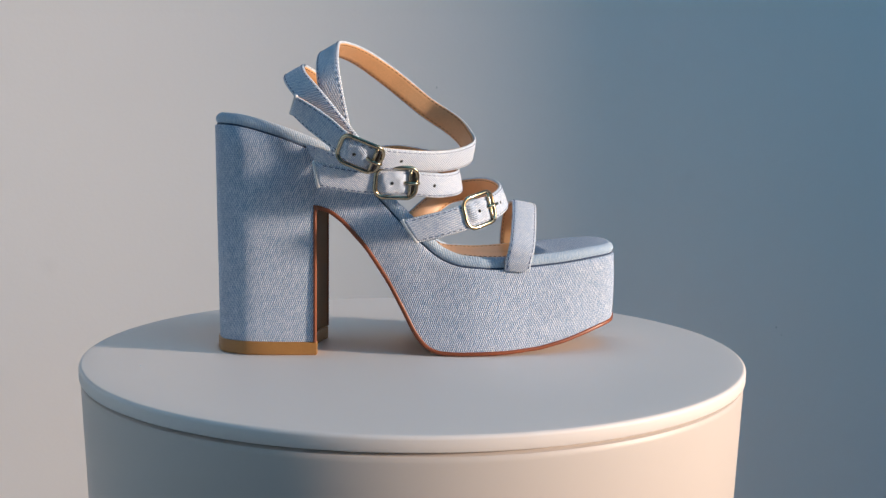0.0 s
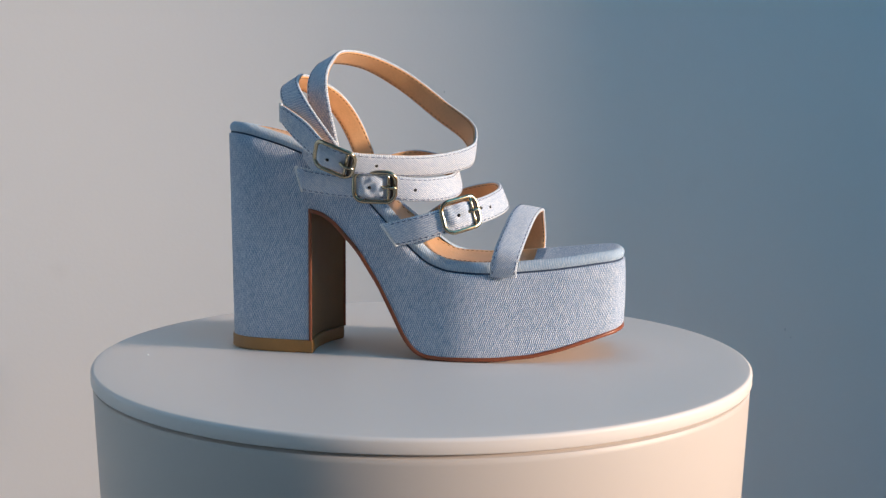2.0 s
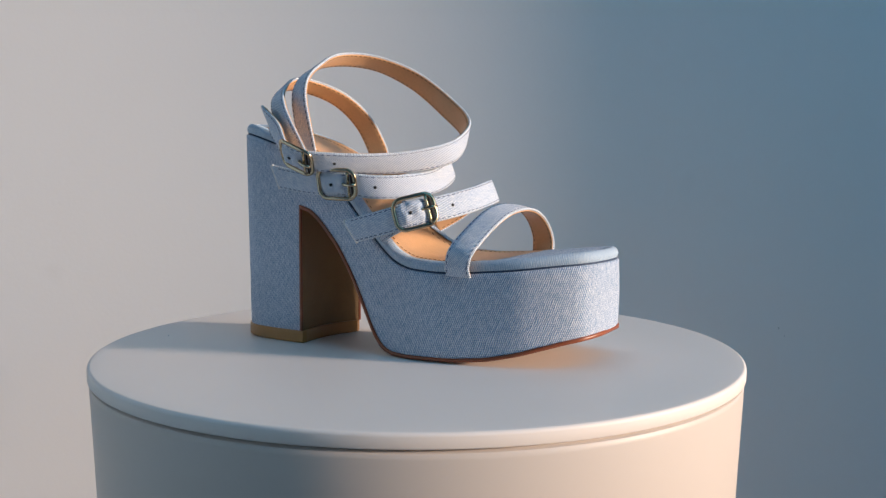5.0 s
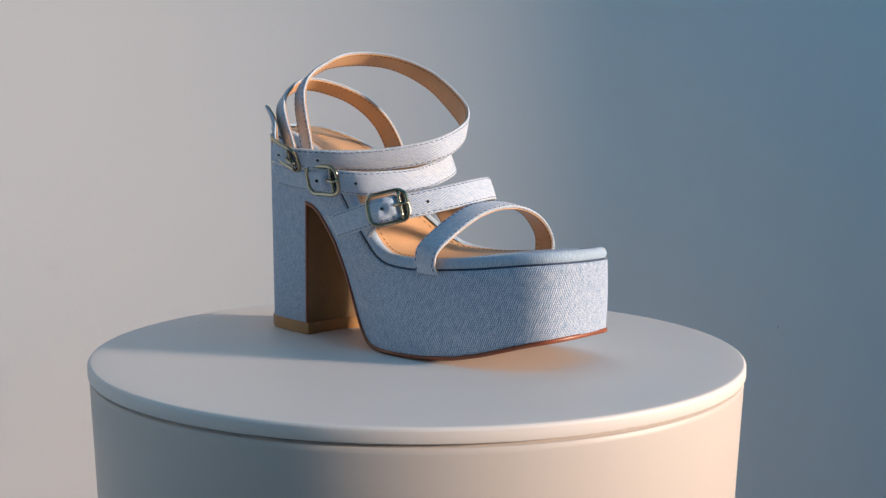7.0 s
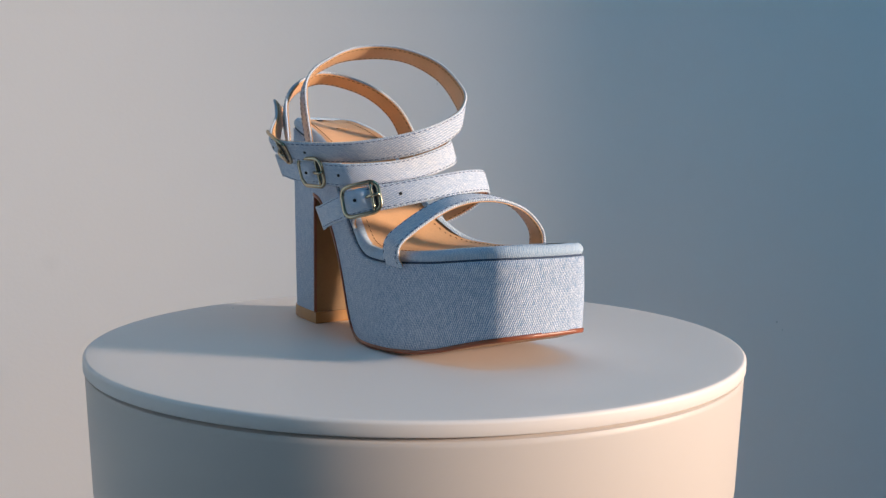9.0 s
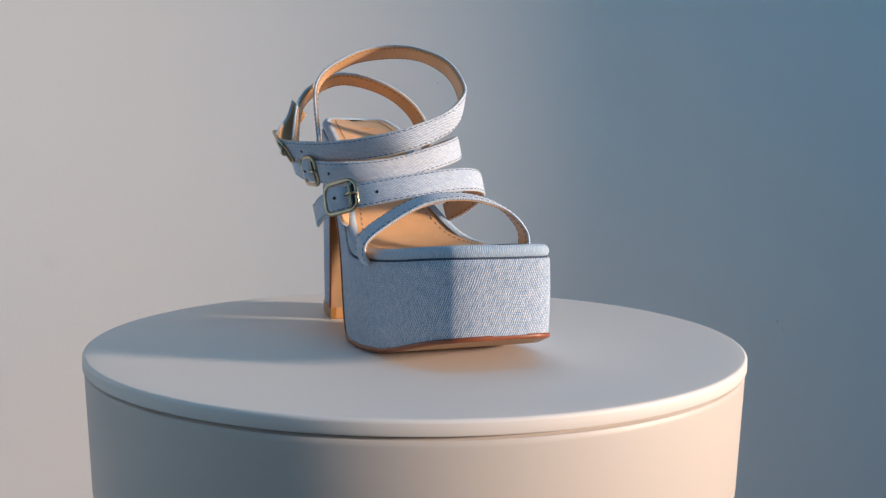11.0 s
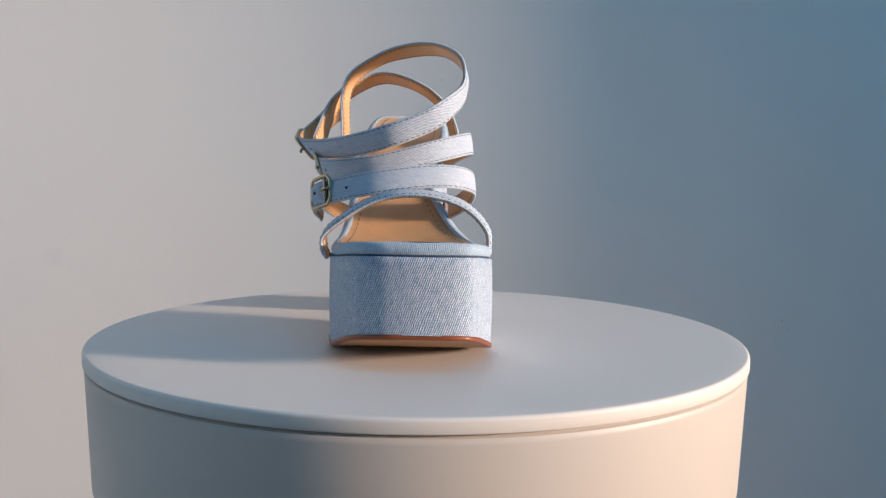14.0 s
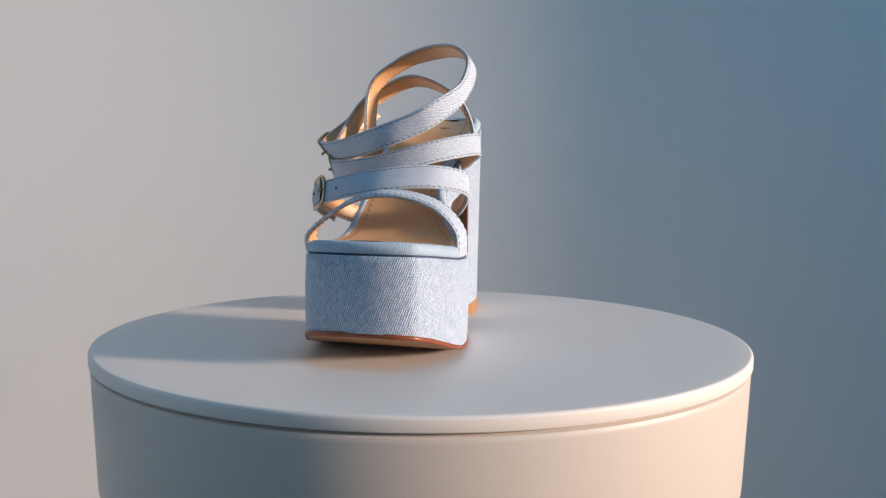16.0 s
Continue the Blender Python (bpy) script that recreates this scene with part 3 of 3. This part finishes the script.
def buckle(shoe, tape, centre, tilt=0.0, long=0.058, high=0.044):
    s = tape.near(centre)
    p, v, o, t = tape.at(s, 0, 0.0075)
    ends = [tape.at(s + k * long * 1.05, 0, 0.0075)[0] for k in (-1, 1)]
    t = ends[1] - ends[0]
    t /= np.linalg.norm(t)
    v = v - (v @ t) * t
    v /= np.linalg.norm(v)
    o = np.cross(t, v) * (1 if np.cross(t, v) @ o > 0 else -1)
    bulge = (p - (ends[0] + ends[1]) / 2) @ o
    off = np.asarray(centre) - p
    p = p + 0.6 * (off @ t * t + off @ v * v) - o * max(0.0, bulge) * 0.25
    g = radians(tilt)
    t, v = t * math.cos(g) + v * math.sin(g), v * math.cos(g) - t * math.sin(g)
    rr = 0.026
    path = []
    for cx, cy, a0 in ((1, 1, 0), (-1, 1, 90), (-1, -1, 180), (1, -1, 270)):
        for k in range(7):
            a = radians(a0 + 15 * k)
            x = cx * (long - rr) + rr * math.cos(a)
            y = cy * (high - rr) + rr * math.sin(a)
            path.append(p + t * x + v * y + o * (0.005 - (0.7 + 0.5 * max(0.0, bulge) / long ** 2) * x * x))
    bm = bmesh.new()
    rod(bm, path, 0.0064, True, 10, 0.8, o)
    ob = part("buckle", bm, M_GOLD, shoe, "pale gold rounded rectangular metal buckle")
    bm = bmesh.new()
    rod(bm, [p + t * (long - 0.020) + v * y + o * 0.004 for y in np.linspace(-high + 0.004, high - 0.004, 6)], 0.0042, False, 8, 1.0, o)
    part("bar", bm, M_GOLD, ob)
    bm = bmesh.new()
    rod(bm, [p + t * x + v * 0.002 + o * h for x, h in ((long + 0.006, 0.008), (long - 0.008, 0.013), (long - 0.02, 0.013), (long - 0.034, 0.008), (long - 0.040, 0.001))], 0.0046, False, 8, 1.0, v)
    part("prong", bm, M_GOLD, ob)
    # a flat dark rod stands for the shade between strap and bar
    bm = bmesh.new()
    path = [p + t * (long - 0.010) + v * y + o * 0.0005 for y in np.linspace(-high + 0.008, high - 0.008, 6)]
    rod(bm, path, 0.0045, False, 6, 0.25, o)
    part("slot", bm, M_OPENING_SHADE, ob, "dark strip standing for shade between strap and bar")
    # the strap swells between the buckle's bars
    grid, uv = [], []
    x0, x1, w = -long + 0.004, long - 0.024, 0.033
    for i in range(13):
        x = x0 + (x1 - x0) * i / 12
        a = 1 - (2 * i / 12 - 1) ** 4
        row = []
        for j in range(9):
            y = j / 4 - 1
            row.append(p + t * x + v * w * y * (0.9 + 0.1 * a) + o * (-0.008 + 0.020 * a * (1 - 0.55 * y ** 4) + 0.0022 * a * math.sin(7 * x / long + 2.6 * y) + 0.0012 * a * math.sin(13 * x / long - 4 * y)))
        grid.append(row)
        uv.append([(x + 0.37, w * (j / 4 - 1)) for j in range(9)])
    sheet("strap_fold", grid, M_DENIM_STRAP, shoe, "denim strap swelling through the buckle", uv)
    m = (x0 + x1) / 2 - 0.004
    punched(shoe, p + t * m + o * 0.0125, v, o, t)
    return s


def punched(shoe, p, v, o, t):
    # a near-black disc stands for the shaded depth of a punched hole
    bm = bmesh.new()
    ring = [bm.verts.new((p + (t * math.cos(a) + v * math.sin(a)) * 0.0048 + o * 0.0004) * R) for a in (2 * math.pi * i / 12 for i in range(12))]
    low = [bm.verts.new((p + (t * math.cos(a) + v * math.sin(a)) * 0.0048 - o * 0.004) * R) for a in (2 * math.pi * i / 12 for i in range(12))]
    bm.faces.new(ring)
    for i in range(12):
        bm.faces.new((ring[i], low[i], low[(i + 1) % 12], ring[(i + 1) % 12]))
    part("opening_shade", bm, M_OPENING_SHADE, shoe)


ANKLE = [(-0.365, -0.303, 0.731, 0.169, -0.693, 0.701), (-0.292, -0.344, 0.675, 0.449, -0.363, 0.816), (-0.187, -0.394, 0.603, 0.251, -0.586, 0.771),
         (-0.052, -0.334, 0.584, 0.348, -0.454, 0.820), (0.067, -0.229, 0.587, 0.245, -0.373, 0.895), (0.152, -0.104, 0.614, 0.094, -0.343, 0.935),
         (0.148, 0.011, 0.658, 0.284, -0.327, 0.901), (0.116, 0.078, 0.702, 0.488, -0.253, 0.835), (0.034, 0.127, 0.762, 0.620, -0.046, 0.784),
         (-0.084, 0.124, 0.852, 0.592, -0.293, 0.750), (-0.186, 0.056, 0.908, 0.626, -0.545, 0.557), (-0.258, -0.045, 0.917, 0.734, -0.470, 0.491),
         (-0.276, -0.160, 0.884, 0.912, -0.179, 0.370), (-0.272, -0.260, 0.797, 0.927, -0.225, 0.300), (-0.233, -0.264, 0.605, 0.961, -0.221, 0.166)]
BACK = [(-0.195, -0.352, 0.600, 0.70, -0.34, 0.63), (-0.306, -0.311, 0.734, 0.78, -0.20, 0.59), (-0.363, -0.236, 0.803, 0.84, -0.10, 0.52),
        (-0.366, -0.144, 0.834, 0.85, -0.20, 0.47), (-0.303, -0.025, 0.798, 0.87, -0.15, 0.46), (-0.261, 0.062, 0.727, 0.83, -0.02, 0.55),
        (-0.224, 0.100, 0.629, 0.72, 0.20, 0.66), (-0.208, 0.088, 0.570, 0.75, 0.2, 0.6)]
INSTEP = [(-0.305, -0.331, 0.543, 0.16, -0.29, 0.94), (-0.189, -0.330, 0.526, 0.11, -0.34, 0.93), (-0.065, -0.319, 0.522, 0.10, -0.27, 0.96),
          (0.045, -0.266, 0.514, 0.0, -0.2, 0.98), (0.112, -0.123, 0.528, -0.2, -0.2, 0.95), (0.078, 0.052, 0.575, -0.2, -0.3, 0.92),
          (-0.06, 0.150, 0.602, 0.0, -0.18, 0.98), (-0.16, 0.112, 0.578, 0.2, 0.1, 0.97), (-0.215, 0.062, 0.552, 0.2, 0.1, 0.97)]
BALL = [(-0.046, -0.315, 0.386, -0.44, -0.06, 0.89), (0.06, -0.322, 0.413, -0.32, -0.08, 0.94), (0.140, -0.300, 0.437, -0.27, -0.08, 0.96),
        (0.212, -0.217, 0.459, -0.29, -0.05, 0.95), (0.250, -0.106, 0.481, -0.36, 0.0, 0.93), (0.240, 0.017, 0.497, -0.37, -0.08, 0.92),
        (0.200, 0.106, 0.497, -0.33, -0.1, 0.93), (0.115, 0.158, 0.477, -0.28, -0.1, 0.95), (0.050, 0.136, 0.430, -0.3, 0.1, 0.95),
        (0.002, 0.088, 0.392, -0.4, 0.2, 0.9)]
TOE = [(0.272, -0.250, 0.268, -1.0, 0.0, 0.0), (0.274, -0.263, 0.300, -1.0, 0.0, 0.04), (0.287, -0.247, 0.348, -0.97, -0.05, 0.18), (0.317, -0.118, 0.431, -0.97, 0.05, 0.22),
       (0.337, 0.004, 0.451, -0.98, 0.08, 0.16), (0.337, 0.124, 0.423, -0.985, 0.083, 0.15), (0.340, 0.194, 0.356, -0.99, 0.096, 0.09), (0.338, 0.200, 0.285, -0.98, 0.12, 0.09)]
ANCHOR_INSTEP = [(-0.325, -0.205, 0.600, 0.2, -0.2, 0.96), (-0.25, -0.262, 0.574, 0.2, -0.3, 0.93), (-0.12, -0.308, 0.535, 0.1, -0.3, 0.95)]
ANCHOR_BALL = [(-0.005, -0.226, 0.375, -0.4, 0.0, 0.9), (0.05, -0.264, 0.398, -0.36, 0.0, 0.92), (0.12, -0.290, 0.428, -0.3, 0.0, 0.95)]


def sandal():
    shoe = tagged(new("platform_sandal"), "light blue denim platform sandal with block heel and buckled straps", "shoe")
    shoe.location = (0, 0, TOP)
    cover(shoe)
    binding(shoe)
    insole = bed("insole", -0.583, 0.372, 0.026, 0.037, (0.012, 0.012), M_TAN, shoe, "tan leather insole with a stitched border")
    bed("toe_cover", 0.350, 0.605, 0.018, 0.0372, (0.0112, -0.003), M_DENIM, shoe, "pale blue denim toe surface")
    outsole(shoe)
    heel_front(shoe)
    heel_cap(shoe)
    # stitched border of the insole
    for far in (False, True):
        def place(s, far=far):
            x = -0.52 + s
            y = side(x, far, 0.05)
            slope = (top_line(x + 0.01) - top_line(x - 0.01)) / 0.02
            k = min(1.6, math.sqrt(1 + slope * slope))
            t = np.array([1, 0, slope])
            t /= np.linalg.norm(t)
            o = np.array([-t[2], 0, t[0]])
            a, b = side(x, False, 0.026), side(x, True, 0.026)
            v = (y - (a + b) / 2) / ((b - a) / 2)
            return np.array([x, y, top_line(x) + 0.037 * k - 0.012 * (1 - v * v) + 0.0013]), t, np.array([0, 1.0, 0]), o
        stitches(insole, place, 0.83, M_STITCH_TAN, 0.015, 0.010)
    # a faint stamped mark on the heel of the insole
    for dx, dy, wide in ((-0.428, -0.05, 0.018), (-0.415, -0.03, 0.026)):
        bm = bmesh.new()
        z = top_line(dx) + 0.037 - 0.010
        box(bm, (dx - 0.0014) * R, (dx + 0.0014) * R, (dy - wide) * R, (dy + wide) * R, (z - 0.004) * R, (z + 0.0020) * R)
        part("stamp", bm, M_STAMP, insole, "faint brown stamped mark", smooth=False)
    _, ankle = strap(shoe, "ankle_strap", ANKLE, 0.0345, "pale denim wrap strap round the ankle", 0.004, tail=True)
    strap(shoe, "back_strap", BACK, 0.034, "pale denim strap behind the ankle")
    _, instep = strap(shoe, "instep_strap", INSTEP, 0.035, "pale denim strap over the instep", -0.012, tail=True)
    _, ball = strap(shoe, "ball_strap", BALL, 0.036, "pale denim strap over the ball of the foot", -0.014, tail=True)
    strap(shoe, "toe_strap", TOE, 0.038, "pale denim arched strap over the toes")
    strap(shoe, "strap_anchor", ANCHOR_INSTEP, 0.026, "short denim anchor strap sewn under the footbed", -0.055, True, 0.13)
    strap(shoe, "strap_anchor", ANCHOR_BALL, 0.030, "short denim anchor strap sewn under the footbed")
    for tape, centre, tilt, hole in ((ankle, (-0.188, -0.372, 0.606), 0, (-0.091, -0.331, 0.589)), (instep, (-0.088, -0.325, 0.525), 0, (-0.001, -0.256, 0.515)),
                                     (ball, (0.150, -0.290, 0.449), 0, (0.221, -0.204, 0.464))):
        s = buckle(shoe, tape, centre, tilt)
        p, v, o, t = tape.at(tape.near(hole), 0, 0.0097)
        punched(shoe, p, v, o, t)
    return shoe


shoe = sandal()


# ---- what moves: the drum and the sandal on it turn together ----
def motions():
    for thing, sink in ((drum, 0.0), (shoe, 0.0011)):
        walk(thing, [(t, pose(0, 0, TOP - sink, 0, 0, a)) for t, a in TURN])


TURN = [(0.0, 4.92), (0.5, 1.36), (1.0, -2.24), (1.5, -5.84), (2.0, -9.38), (2.5, -12.85), (3.0, -16.25), (3.5, -19.62), (4.0, -23.02), (6.5, -40.53), (7.0, -43.93), (7.5, -47.27), (8.0, -50.64), (8.5, -53.98), (9.0, -57.34), (11.5, -74.07), (12.0, -77.49), (12.5, -81.0), (13.0, -84.62), (13.5, -88.3), (14.0, -91.96), (14.5, -95.56), (15.0, -99.11), (15.5, -102.62), (16.0, -106.11)]


motions()
